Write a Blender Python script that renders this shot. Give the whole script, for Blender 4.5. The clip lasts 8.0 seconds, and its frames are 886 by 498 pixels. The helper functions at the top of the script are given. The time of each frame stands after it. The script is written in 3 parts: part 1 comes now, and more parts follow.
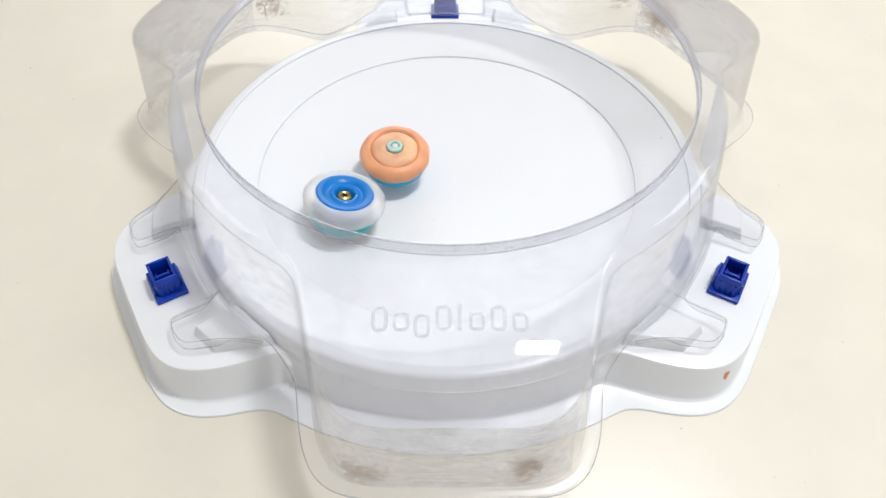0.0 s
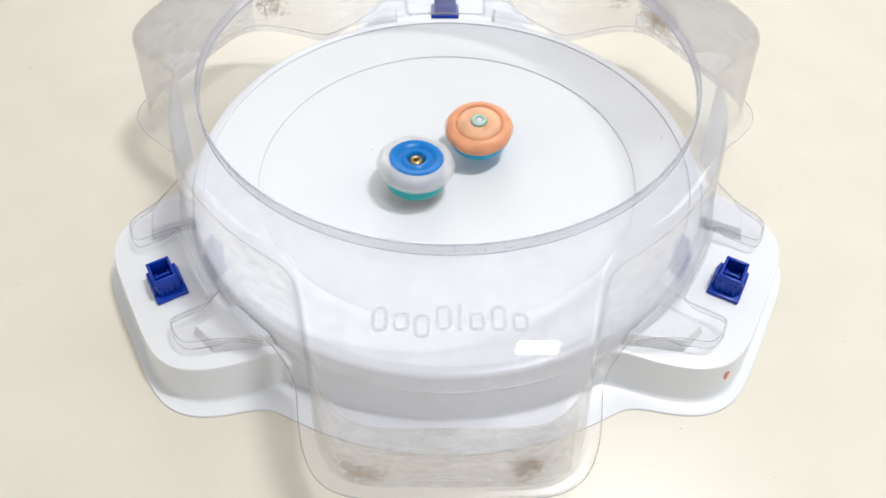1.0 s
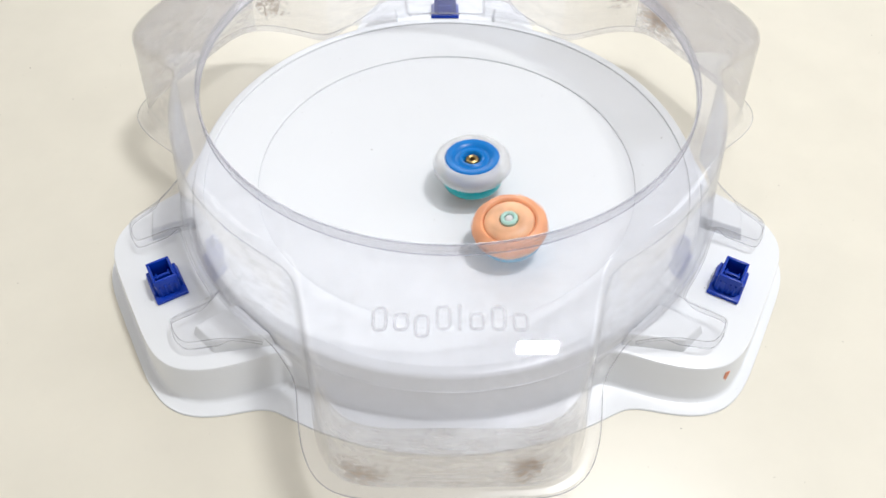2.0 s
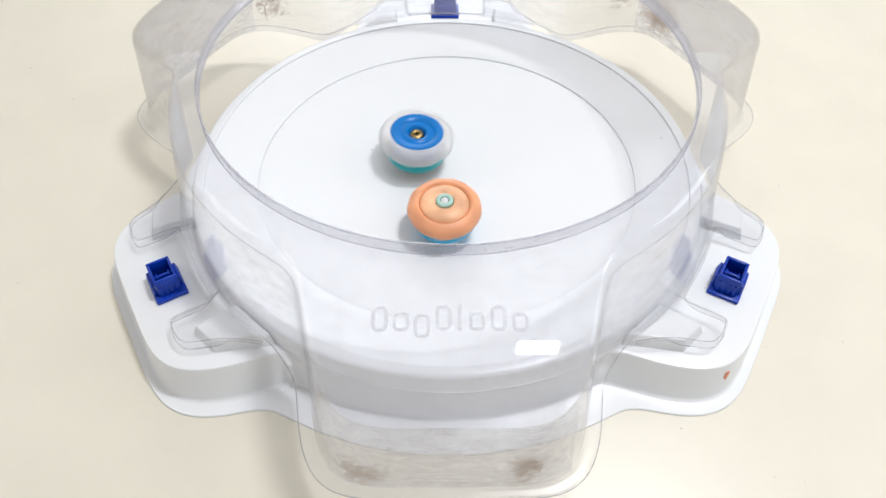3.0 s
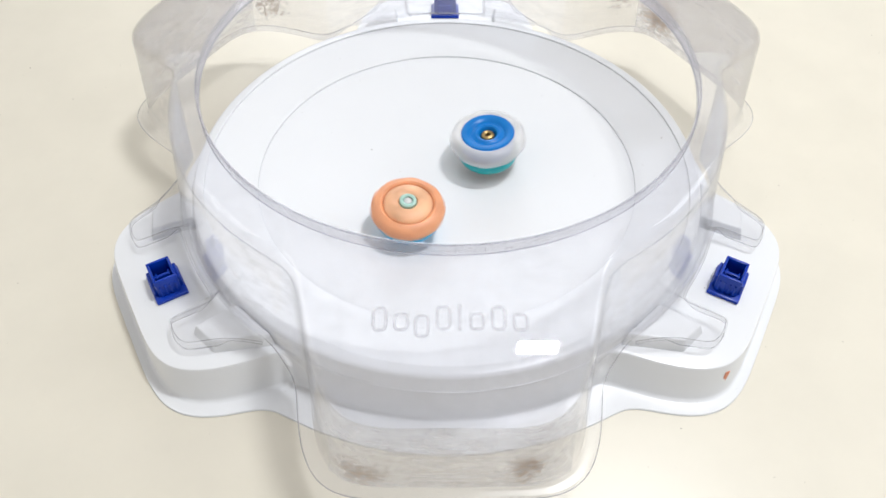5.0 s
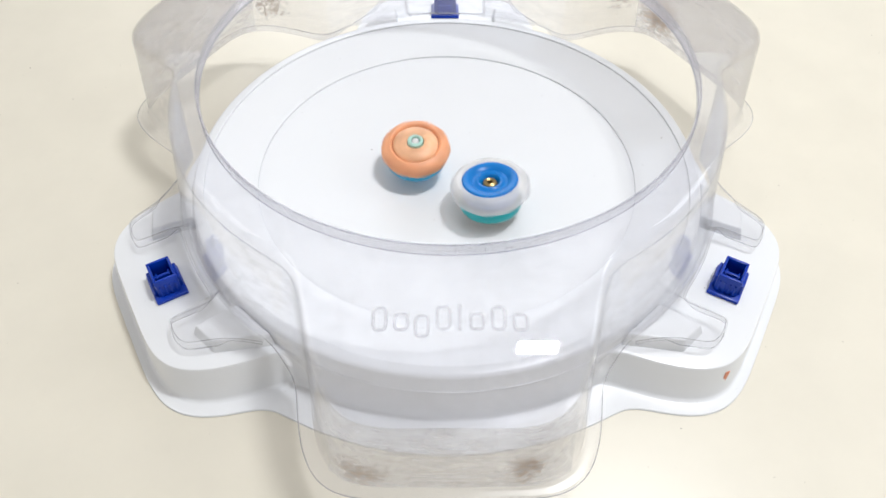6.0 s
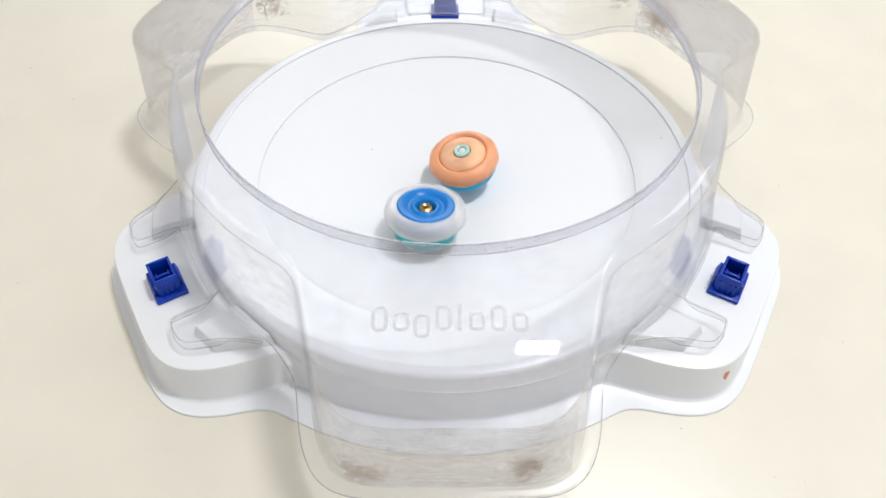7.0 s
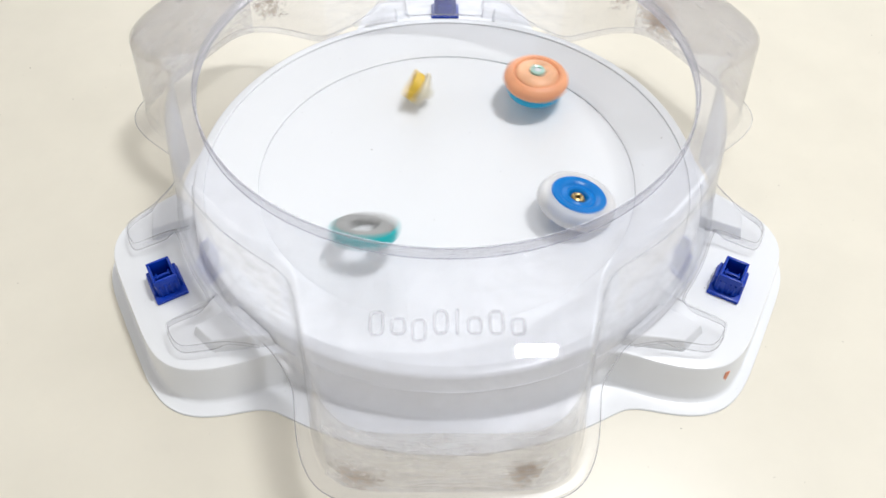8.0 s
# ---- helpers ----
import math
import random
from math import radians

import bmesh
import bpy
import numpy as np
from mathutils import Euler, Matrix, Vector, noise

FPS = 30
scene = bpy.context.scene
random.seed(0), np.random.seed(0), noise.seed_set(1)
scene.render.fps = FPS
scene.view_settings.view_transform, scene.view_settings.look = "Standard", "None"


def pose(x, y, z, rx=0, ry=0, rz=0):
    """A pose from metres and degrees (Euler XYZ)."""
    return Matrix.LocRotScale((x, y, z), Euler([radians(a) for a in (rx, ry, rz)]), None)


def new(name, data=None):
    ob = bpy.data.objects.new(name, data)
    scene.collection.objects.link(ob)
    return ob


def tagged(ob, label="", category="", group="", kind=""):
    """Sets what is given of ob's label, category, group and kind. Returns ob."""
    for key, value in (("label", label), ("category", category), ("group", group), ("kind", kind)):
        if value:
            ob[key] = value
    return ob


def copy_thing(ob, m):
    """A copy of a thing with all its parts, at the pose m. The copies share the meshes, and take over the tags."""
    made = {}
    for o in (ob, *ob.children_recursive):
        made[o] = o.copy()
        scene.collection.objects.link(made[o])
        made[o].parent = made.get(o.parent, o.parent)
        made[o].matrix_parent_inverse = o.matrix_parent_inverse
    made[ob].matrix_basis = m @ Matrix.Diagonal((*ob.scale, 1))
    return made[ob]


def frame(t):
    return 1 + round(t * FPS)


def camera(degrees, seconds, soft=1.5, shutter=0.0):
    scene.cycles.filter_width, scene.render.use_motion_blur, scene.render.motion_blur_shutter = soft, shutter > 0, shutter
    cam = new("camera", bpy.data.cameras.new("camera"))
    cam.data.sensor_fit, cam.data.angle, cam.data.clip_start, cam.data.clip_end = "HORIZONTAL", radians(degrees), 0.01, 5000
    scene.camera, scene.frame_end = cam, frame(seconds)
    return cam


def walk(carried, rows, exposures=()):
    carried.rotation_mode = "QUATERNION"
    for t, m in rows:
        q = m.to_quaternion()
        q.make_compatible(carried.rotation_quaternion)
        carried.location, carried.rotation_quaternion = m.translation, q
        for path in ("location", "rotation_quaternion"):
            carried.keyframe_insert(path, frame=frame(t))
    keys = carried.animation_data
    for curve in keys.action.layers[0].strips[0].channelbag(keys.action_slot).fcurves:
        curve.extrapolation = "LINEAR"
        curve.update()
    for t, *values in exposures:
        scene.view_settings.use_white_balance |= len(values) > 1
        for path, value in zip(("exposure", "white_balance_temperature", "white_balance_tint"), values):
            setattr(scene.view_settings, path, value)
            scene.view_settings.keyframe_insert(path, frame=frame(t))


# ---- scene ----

# ---- camera: it stands still ----
cam = camera(61.15, 8.0, soft=1.5, shutter=0.42)
EYE = pose(-0.0068, -0.3812, 0.4003, 39.846, 0, -0.679) @ pose(0, 0, 0, 0, 0, 0.488)
walk(cam, [(0.0, EYE), (8.0, EYE)])

# ---- light: one ceiling panel, and three fill lamps added to even it out ----
scene.view_settings.exposure = 0.30
world = bpy.data.worlds.new("room_world")
scene.world = world
world.use_nodes = True
world.node_tree.nodes["Background"].inputs[0].default_value = (0.9, 0.95, 1.0, 1)
world.node_tree.nodes["Background"].inputs[1].default_value = 0.3


def area_lamp(name, size_x, size_y, watts, colour, m):
    data = bpy.data.lights.new(name, "AREA")
    data.shape, data.size, data.size_y, data.energy, data.color = "RECTANGLE", size_x, size_y, watts, colour
    ob = new(name, data)
    ob.matrix_world = m
    return ob


PANEL = (0.62, -0.035, 2.05)
area_lamp("panel_light", 0.30, 0.125, 23, (0.97, 0.985, 1.0), pose(PANEL[0], PANEL[1], PANEL[2] - 0.03))
# fill lamp added in an unseen north opening
area_lamp("fill_light", 1.6, 1.3, 20, (0.94, 0.97, 1.0), pose(-0.2, 2.52, 1.0, -90, 0, 0))
# a second fill lamp, added to the east to soften the shadows
area_lamp("fill_light", 1.6, 1.1, 15, (0.96, 0.98, 1.0), pose(2.52, 0.4, 1.45) @ pose(0, 0, 0, 0, 90, 0))
# and a warm one, added to the west to lift the bowl's right slope
area_lamp("fill_light", 1.6, 1.3, 10, (1.0, 0.96, 0.90), pose(-2.52, -0.1, 1.2) @ pose(0, 0, 0, 0, -90, 0))


# ---- materials ----
def material(name):
    m = bpy.data.materials.new(name)
    m.use_nodes = True
    t = m.node_tree
    return m, t, t.nodes["Principled BSDF"], t.nodes["Material Output"]


def noise_node(t, scale, detail=4, rough=0.6, stretch=None):
    n = t.nodes.new("ShaderNodeTexNoise")
    n.inputs["Scale"].default_value, n.inputs["Detail"].default_value, n.inputs["Roughness"].default_value = scale, detail, rough
    c = t.nodes.new("ShaderNodeTexCoord")
    if stretch:
        mp = t.nodes.new("ShaderNodeMapping")
        mp.inputs["Scale"].default_value = stretch
        t.links.new(c.outputs["Object"], mp.inputs["Vector"])
        t.links.new(mp.outputs["Vector"], n.inputs["Vector"])
    else:
        t.links.new(c.outputs["Object"], n.inputs["Vector"])
    return n


def ramp(t, source, stops):
    r = t.nodes.new("ShaderNodeValToRGB")
    while len(r.color_ramp.elements) < len(stops):
        r.color_ramp.elements.new(0.5)
    for e, (at, c) in zip(r.color_ramp.elements, stops):
        e.position, e.color = at, (*c, 1) if len(c) == 3 else c
    t.links.new(source, r.inputs["Fac"])
    return r


def bump(t, bsdf, source, strength, distance):
    b = t.nodes.new("ShaderNodeBump")
    b.inputs["Strength"].default_value, b.inputs["Distance"].default_value = strength, distance
    t.links.new(source, b.inputs["Height"])
    t.links.new(b.outputs["Normal"], bsdf.inputs["Normal"])


def plastic(name, colour, vary=0.04, rough=0.3, scale=60, relief=0.05, subsurface=0.0, specks=False, metal=0.0, gloss=0.5):
    m, t, b, o = material(name)
    lo, hi = [max(0, c * (1 - vary)) for c in colour], [min(1, c * (1 + vary)) for c in colour]
    n = noise_node(t, scale)
    r = ramp(t, n.outputs["Fac"], [(0.3, lo), (0.7, hi)])
    colour_out = r.outputs["Color"]
    if specks:
        v = noise_node(t, 300, 2, 0.5)
        dark = ramp(t, v.outputs["Fac"], [(0.20, (0.3, 0.27, 0.24)), (0.225, (1, 1, 1))])
        mul = t.nodes.new("ShaderNodeMix")
        mul.data_type, mul.blend_type = "RGBA", "MULTIPLY"
        mul.inputs["Factor"].default_value = 1.0
        t.links.new(colour_out, mul.inputs["A"])
        t.links.new(dark.outputs["Color"], mul.inputs["B"])
        colour_out = mul.outputs["Result"]
    t.links.new(colour_out, b.inputs["Base Color"])
    rr = ramp(t, n.outputs["Fac"], [(0.3, (rough * 0.95,) * 3), (0.7, (min(1, rough * 1.08),) * 3)])
    t.links.new(rr.outputs["Color"], b.inputs["Roughness"])
    b.inputs["Metallic"].default_value = metal
    b.inputs["Specular IOR Level"].default_value = gloss
    b.inputs["Subsurface Weight"].default_value = subsurface
    b.inputs["Subsurface Radius"].default_value = (0.004, 0.003, 0.002)
    if relief:
        f = noise_node(t, scale * 12, 3)
        bump(t, b, f.outputs["Fac"], relief, 0.0003)
    return m


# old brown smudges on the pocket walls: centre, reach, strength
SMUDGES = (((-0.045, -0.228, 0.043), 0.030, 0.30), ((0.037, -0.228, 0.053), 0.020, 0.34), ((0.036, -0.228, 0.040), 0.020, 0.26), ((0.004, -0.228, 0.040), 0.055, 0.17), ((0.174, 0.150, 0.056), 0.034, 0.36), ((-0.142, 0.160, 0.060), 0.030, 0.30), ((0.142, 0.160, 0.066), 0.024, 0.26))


def clear_plastic(name, tint, haze, dirt=0.0, gloss_rough=0.06, dust_lo=(0.80, 0.80, 0.83), dust_hi=(0.70, 0.69, 0.69), stains=False, flecks=0.0, sheen=0.50):
    """Thin clear sheet: what lies behind shows through, with gloss, scratches, a film of dust and old stains."""
    m, t, b, o = material(name)
    t.nodes.remove(b)
    clear = t.nodes.new("ShaderNodeBsdfTransparent")
    clear.inputs["Color"].default_value = (*tint, 1)
    dust = t.nodes.new("ShaderNodeBsdfDiffuse")
    gloss = t.nodes.new("ShaderNodeBsdfGlossy")
    gloss.inputs["Roughness"].default_value = gloss_rough
    fine = noise_node(t, 62, 9, 0.80, (1.0, 1.0, 5.0))
    blot = noise_node(t, 14, 5, 0.65)
    wiped = noise_node(t, 26, 7, 0.72, (1.0, 1.0, 3.0))
    dcol = ramp(t, wiped.outputs["Fac"], [(0.40, dust_lo), (0.62, dust_hi)])
    streak = ramp(t, fine.outputs["Fac"], [(0.45, (0, 0, 0)), (0.60, (1, 1, 1))])
    cloud = ramp(t, blot.outputs["Fac"], [(0.35, (0.25, 0.25, 0.25)), (0.68, (1, 1, 1))])
    both = t.nodes.new("ShaderNodeMath")
    both.operation = "MULTIPLY"
    t.links.new(streak.outputs["Color"], both.inputs[0])
    t.links.new(cloud.outputs["Color"], both.inputs[1])
    amount = t.nodes.new("ShaderNodeMath")
    amount.operation = "MULTIPLY_ADD"
    t.links.new(both.outputs[0], amount.inputs[0])
    amount.inputs[1].default_value, amount.inputs[2].default_value = dirt, haze
    # hairline scratches in two directions
    total = amount.outputs[0]
    for turn, stretch in ((0.5, (300, 22, 40)), (-0.9, (28, 380, 40))):
        mp = t.nodes.new("ShaderNodeMapping")
        c = t.nodes.new("ShaderNodeTexCoord")
        mp.inputs["Rotation"].default_value = (0.7 + turn, 0.9 * turn, turn)
        mp.inputs["Scale"].default_value = stretch
        hair = t.nodes.new("ShaderNodeTexNoise")
        hair.inputs["Scale"].default_value, hair.inputs["Detail"].default_value, hair.inputs["Distortion"].default_value = 2.2, 4, 1.2
        t.links.new(c.outputs["Object"], mp.inputs["Vector"])
        t.links.new(mp.outputs["Vector"], hair.inputs["Vector"])
        line = ramp(t, hair.outputs["Fac"], [(0.69, (0, 0, 0)), (0.77, (1, 1, 1))])
        more = t.nodes.new("ShaderNodeMath")
        more.operation = "MULTIPLY_ADD"
        t.links.new(line.outputs["Color"], more.inputs[0])
        more.inputs[1].default_value = 0.13
        t.links.new(total, more.inputs[2])
        total = more.outputs[0]
    colour = dcol.outputs["Color"]
    marks = []
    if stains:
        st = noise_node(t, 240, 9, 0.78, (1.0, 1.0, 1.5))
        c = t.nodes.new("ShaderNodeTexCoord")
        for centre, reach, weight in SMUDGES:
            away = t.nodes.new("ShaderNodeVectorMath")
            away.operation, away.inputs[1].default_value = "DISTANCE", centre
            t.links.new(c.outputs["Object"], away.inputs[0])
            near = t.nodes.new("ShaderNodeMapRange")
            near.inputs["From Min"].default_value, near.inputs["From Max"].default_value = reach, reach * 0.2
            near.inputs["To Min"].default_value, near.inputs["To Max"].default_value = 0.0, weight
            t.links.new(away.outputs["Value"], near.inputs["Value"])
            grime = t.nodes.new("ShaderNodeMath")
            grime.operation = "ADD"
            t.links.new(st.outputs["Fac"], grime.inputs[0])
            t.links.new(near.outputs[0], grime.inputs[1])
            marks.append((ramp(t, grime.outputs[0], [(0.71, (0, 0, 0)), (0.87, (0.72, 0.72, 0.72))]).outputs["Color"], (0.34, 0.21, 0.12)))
    if flecks:
        fl = noise_node(t, 620, 3, 0.7)
        where = noise_node(t, 11, 2, 0.5)
        f1 = ramp(t, fl.outputs["Fac"], [(0.58, (0, 0, 0)), (0.64, (1, 1, 1))])
        f2 = ramp(t, where.outputs["Fac"], [(0.52, (0, 0, 0)), (0.60, (flecks,) * 3)])
        mul = t.nodes.new("ShaderNodeMath")
        mul.operation = "MULTIPLY"
        t.links.new(f1.outputs["Color"], mul.inputs[0])
        t.links.new(f2.outputs["Color"], mul.inputs[1])
        marks.append((mul.outputs[0], (0.10, 0.095, 0.10)))
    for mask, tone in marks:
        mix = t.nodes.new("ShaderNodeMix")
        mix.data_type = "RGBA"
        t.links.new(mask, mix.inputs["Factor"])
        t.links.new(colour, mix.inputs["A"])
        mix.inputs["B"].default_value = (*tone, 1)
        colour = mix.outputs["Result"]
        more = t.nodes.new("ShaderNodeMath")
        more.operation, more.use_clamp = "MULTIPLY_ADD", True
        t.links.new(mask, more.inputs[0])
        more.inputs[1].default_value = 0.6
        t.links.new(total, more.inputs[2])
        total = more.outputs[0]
    t.links.new(colour, dust.inputs["Color"])
    # the film scatters light from both of its sides
    glow_through = t.nodes.new("ShaderNodeBsdfTranslucent")
    t.links.new(colour, glow_through.inputs["Color"])
    film_mix = t.nodes.new("ShaderNodeMixShader")
    film_mix.inputs["Fac"].default_value = 0.5
    t.links.new(dust.outputs[0], film_mix.inputs[1])
    t.links.new(glow_through.outputs[0], film_mix.inputs[2])
    body = t.nodes.new("ShaderNodeMixShader")
    t.links.new(total, body.inputs["Fac"])
    t.links.new(clear.outputs[0], body.inputs[1])
    t.links.new(film_mix.outputs[0], body.inputs[2])
    face = t.nodes.new("ShaderNodeLayerWeight")
    face.inputs["Blend"].default_value = 0.5
    steep = t.nodes.new("ShaderNodeMath")
    steep.operation, steep.inputs[1].default_value = "POWER", 4.0
    t.links.new(face.outputs["Facing"], steep.inputs[0])
    fres = t.nodes.new("ShaderNodeMath")
    fres.operation, fres.inputs[1].default_value, fres.inputs[2].default_value = "MULTIPLY_ADD", sheen, 0.045
    t.links.new(steep.outputs[0], fres.inputs[0])
    full = t.nodes.new("ShaderNodeMixShader")
    t.links.new(fres.outputs[0], full.inputs["Fac"])
    t.links.new(body.outputs[0], full.inputs[1])
    t.links.new(gloss.outputs[0], full.inputs[2])
    t.links.new(full.outputs[0], o.inputs["Surface"])
    return m


def frosted(name, colour, cover):
    """A cloudy see-through plastic: partly clear, partly milky."""
    m, t, b, o = material(name)
    n = noise_node(t, 70)
    r = ramp(t, n.outputs["Fac"], [(0.3, [c * 0.9 for c in colour]), (0.7, [min(1, c * 1.08) for c in colour])])
    t.links.new(r.outputs["Color"], b.inputs["Base Color"])
    b.inputs["Roughness"].default_value = 0.4
    clear = t.nodes.new("ShaderNodeBsdfTransparent")
    clear.inputs["Color"].default_value = (0.97, 0.97, 0.98, 1)
    veil = ramp(t, n.outputs["Fac"], [(0.3, (cover * 0.85,) * 3), (0.7, (min(1, cover * 1.15),) * 3)])
    mix = t.nodes.new("ShaderNodeMixShader")
    t.links.new(veil.outputs["Color"], mix.inputs["Fac"])
    t.links.new(clear.outputs[0], mix.inputs[1])
    t.links.new(b.outputs[0], mix.inputs[2])
    t.links.new(mix.outputs[0], o.inputs["Surface"])
    return m


M_TABLE = plastic("cream_laminate", (0.700, 0.662, 0.572), 0.03, 0.35, 14, 0.04, specks=True)
M_WHITE = plastic("white_plastic", (0.757, 0.772, 0.801), 0.006, 0.30, 30, 0.0, specks=True)
M_CLEAR = clear_plastic("clear_cover_plastic", (0.972, 0.974, 0.988), 0.09, 0.08, 0.012, (0.91, 0.925, 0.985), (0.80, 0.80, 0.84))
M_SIDE = clear_plastic("scratched_cover_plastic", (0.98, 0.982, 0.995), 0.08, 0.18, 0.08, (0.91, 0.915, 0.965), (0.76, 0.75, 0.76))
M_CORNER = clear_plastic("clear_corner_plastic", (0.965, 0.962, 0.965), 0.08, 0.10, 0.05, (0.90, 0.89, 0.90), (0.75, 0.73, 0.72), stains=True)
M_MARK = clear_plastic("clear_mark_plastic", (0.955, 0.955, 0.97), 0.24, 0.05, 0.02, (0.95, 0.95, 0.97), (0.92, 0.92, 0.94))
# the lip's tint and cloudiness stand in for refraction in its thickness
M_LIP = clear_plastic("clear_lip_plastic", (0.935, 0.935, 0.955), 0.14, 0.05, 0.04, (0.72, 0.72, 0.78), (0.62, 0.62, 0.68), flecks=0.45)
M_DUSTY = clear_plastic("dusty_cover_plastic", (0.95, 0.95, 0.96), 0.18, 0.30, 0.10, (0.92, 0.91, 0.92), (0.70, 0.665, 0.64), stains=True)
M_ROOF = clear_plastic("greyer_roof_plastic", (0.955, 0.95, 0.95), 0.17, 0.14, 0.06, (0.80, 0.785, 0.785), (0.66, 0.635, 0.62))
M_FOOT = clear_plastic("clear_foot_plastic", (0.985, 0.985, 0.99), 0.02, 0.03, 0.3, sheen=0.12)
# this grey is put in for the dark line refraction leaves along clear edges
M_EDGE = frosted("greyed_sheet_edge", (0.42, 0.42, 0.45), 0.42)
M_BLUE_CLIP = plastic("blue_clip_plastic", (0.001, 0.036, 0.37), 0.1, 0.32, 80, 0.05, gloss=0.35)
M_BLUE = plastic("blue_translucent_plastic", (0.0, 0.165, 0.52), 0.14, 0.30, 70, 0.04, 0.05, gloss=0.3)
M_MILKY = plastic("milky_plastic", (0.66, 0.65, 0.66), 0.03, 0.35, 90, 0.04, 0.1)
M_FROST = frosted("frosted_clear_plastic", (0.83, 0.815, 0.80), 0.55)
M_ORANGE = plastic("orange_translucent_plastic", (0.84, 0.36, 0.19), 0.30, 0.45, 75, 0.05, 0.2)
M_PEACH = plastic("peach_translucent_plastic", (0.84, 0.44, 0.26), 0.32, 0.45, 75, 0.05, 0.2)
M_MINT = plastic("mint_plastic", (0.42, 0.65, 0.58), 0.08, 0.2, 150, 0.03)
M_TEAL = plastic("teal_plastic", (0.003, 0.385, 0.41), 0.08, 0.3, 120, 0.04)
M_CYAN = plastic("cyan_plastic", (0.01, 0.38, 0.64), 0.08, 0.3, 120, 0.04)
M_STEEL = plastic("grey_cast_metal", (0.30, 0.30, 0.295), 0.18, 0.55, 120, 0.1, metal=0.35)
M_GOLD = plastic("brass", (0.45, 0.32, 0.14), 0.1, 0.38, 200, 0.03, metal=1.0)
M_DARK = plastic("hole_shade", (0.03, 0.025, 0.02), 0.1, 0.5, 200, 0.0)
M_AMBER = frosted("amber_translucent_plastic", (0.88, 0.60, 0.06), 0.78)
M_PALE = frosted("pale_clear_plastic", (0.84, 0.78, 0.58), 0.55)
M_WALL = plastic("matt_wall_paint", (0.86, 0.85, 0.84), 0.03, 0.8, 4, 0.03)
M_FLOOR = plastic("beige_floor", (0.62, 0.58, 0.52), 0.1, 0.5, 3, 0.05)
M_LEG = plastic("grey_table_leg", (0.4, 0.4, 0.42), 0.05, 0.4, 20, 0.03)


# ---- mesh helpers ----
def mesh_of(name, verts, faces, mat, smooth=True):
    me = bpy.data.meshes.new(name)
    me.from_pydata([tuple(map(float, v)) for v in verts], [], faces)
    me.polygons.foreach_set("use_smooth", [smooth] * len(me.polygons))
    if smooth:
        me.set_sharp_from_angle(angle=radians(38))
    me.materials.append(mat)
    me.update()
    return me


def part_mesh(name, me, parent=None, label="", m=None):
    ob = new(name, me)
    if parent is not None:
        ob.parent = parent
    if m is not None:
        ob.matrix_local = m
    if label:
        tagged(ob, label=label)
    return ob


def part(name, bm, mat, parent, label="", smooth=True, m=None):
    me = bpy.data.meshes.new(name)
    bmesh.ops.recalc_face_normals(bm, faces=bm.faces)
    bm.to_mesh(me)
    bm.free()
    me.polygons.foreach_set("use_smooth", [smooth] * len(me.polygons))
    if smooth:
        me.set_sharp_from_angle(angle=radians(35))
    me.materials.append(mat)
    return part_mesh(name, me, parent, label, m)


def thing(name, label, category, group="", kind=""):
    return tagged(new(name), label, category, group, kind)


def grid(rings, closed_loop=False):
    """Faces between rings of equal count; closed_loop joins the last ring to the first."""
    n, verts, faces = len(rings[0]), [], []
    for ring in rings:
        verts += list(ring)
    last = len(rings) if closed_loop else len(rings) - 1
    for i in range(last):
        a, b = i * n, ((i + 1) % len(rings)) * n
        for j in range(n):
            k = (j + 1) % n
            faces.append((a + j, a + k, b + k, b + j))
    return verts, faces


def lathe(name, profile, mat, parent, label="", segs=72, closed=False, wobble=None):
    """A turned body: profile of (radius, height) from the axis or round a ring."""
    rings = []
    for r, z in profile:
        ring = []
        for j in range(segs):
            a = 2 * math.pi * j / segs
            k = r * (wobble(a, r, z) if wobble else 1)
            ring.append((max(k, 1e-5) * math.cos(a), max(k, 1e-5) * math.sin(a), z))
        rings.append(ring)
    verts, faces = grid(rings, closed)
    if not closed:
        faces.append(tuple(range(segs))[::-1])
        faces.append(tuple((len(rings) - 1) * segs + j for j in range(segs)))
    me = mesh_of(name, verts, [f[::-1] for f in faces], mat)
    return part_mesh(name, me, parent, label)


def box_bm(bm, x0, x1, y0, y1, z0, z1, bev=0.0, taper=1.0, seg=2):
    r = bmesh.ops.create_cube(bm, size=1.0)
    cx, cy = (x0 + x1) / 2, (y0 + y1) / 2
    for v in r["verts"]:
        k = taper if v.co.z > 0 else 1
        v.co = Vector((cx + v.co.x * (x1 - x0) * k, cy + v.co.y * (y1 - y0) * k, (z0 + z1) / 2 + v.co.z * (z1 - z0)))
    if bev:
        edges = {e for v in r["verts"] for e in v.link_edges}
        bmesh.ops.bevel(bm, geom=list(edges), offset=bev, segments=seg, affect="EDGES", profile=0.5)


# ---- the room: table, with unseen floor, walls and ceiling added to bounce light ----
def slab(name, x0, x1, y0, y1, z0, z1, mat, label, kind="structure", category="", bev=0.0):
    bm = bmesh.new()
    box_bm(bm, x0, x1, y0, y1, z0, z1, bev)
    ob = part(name, bm, mat, None, "", smooth=bool(bev))
    return tagged(ob, label, category or name.split("_")[0], kind=kind)


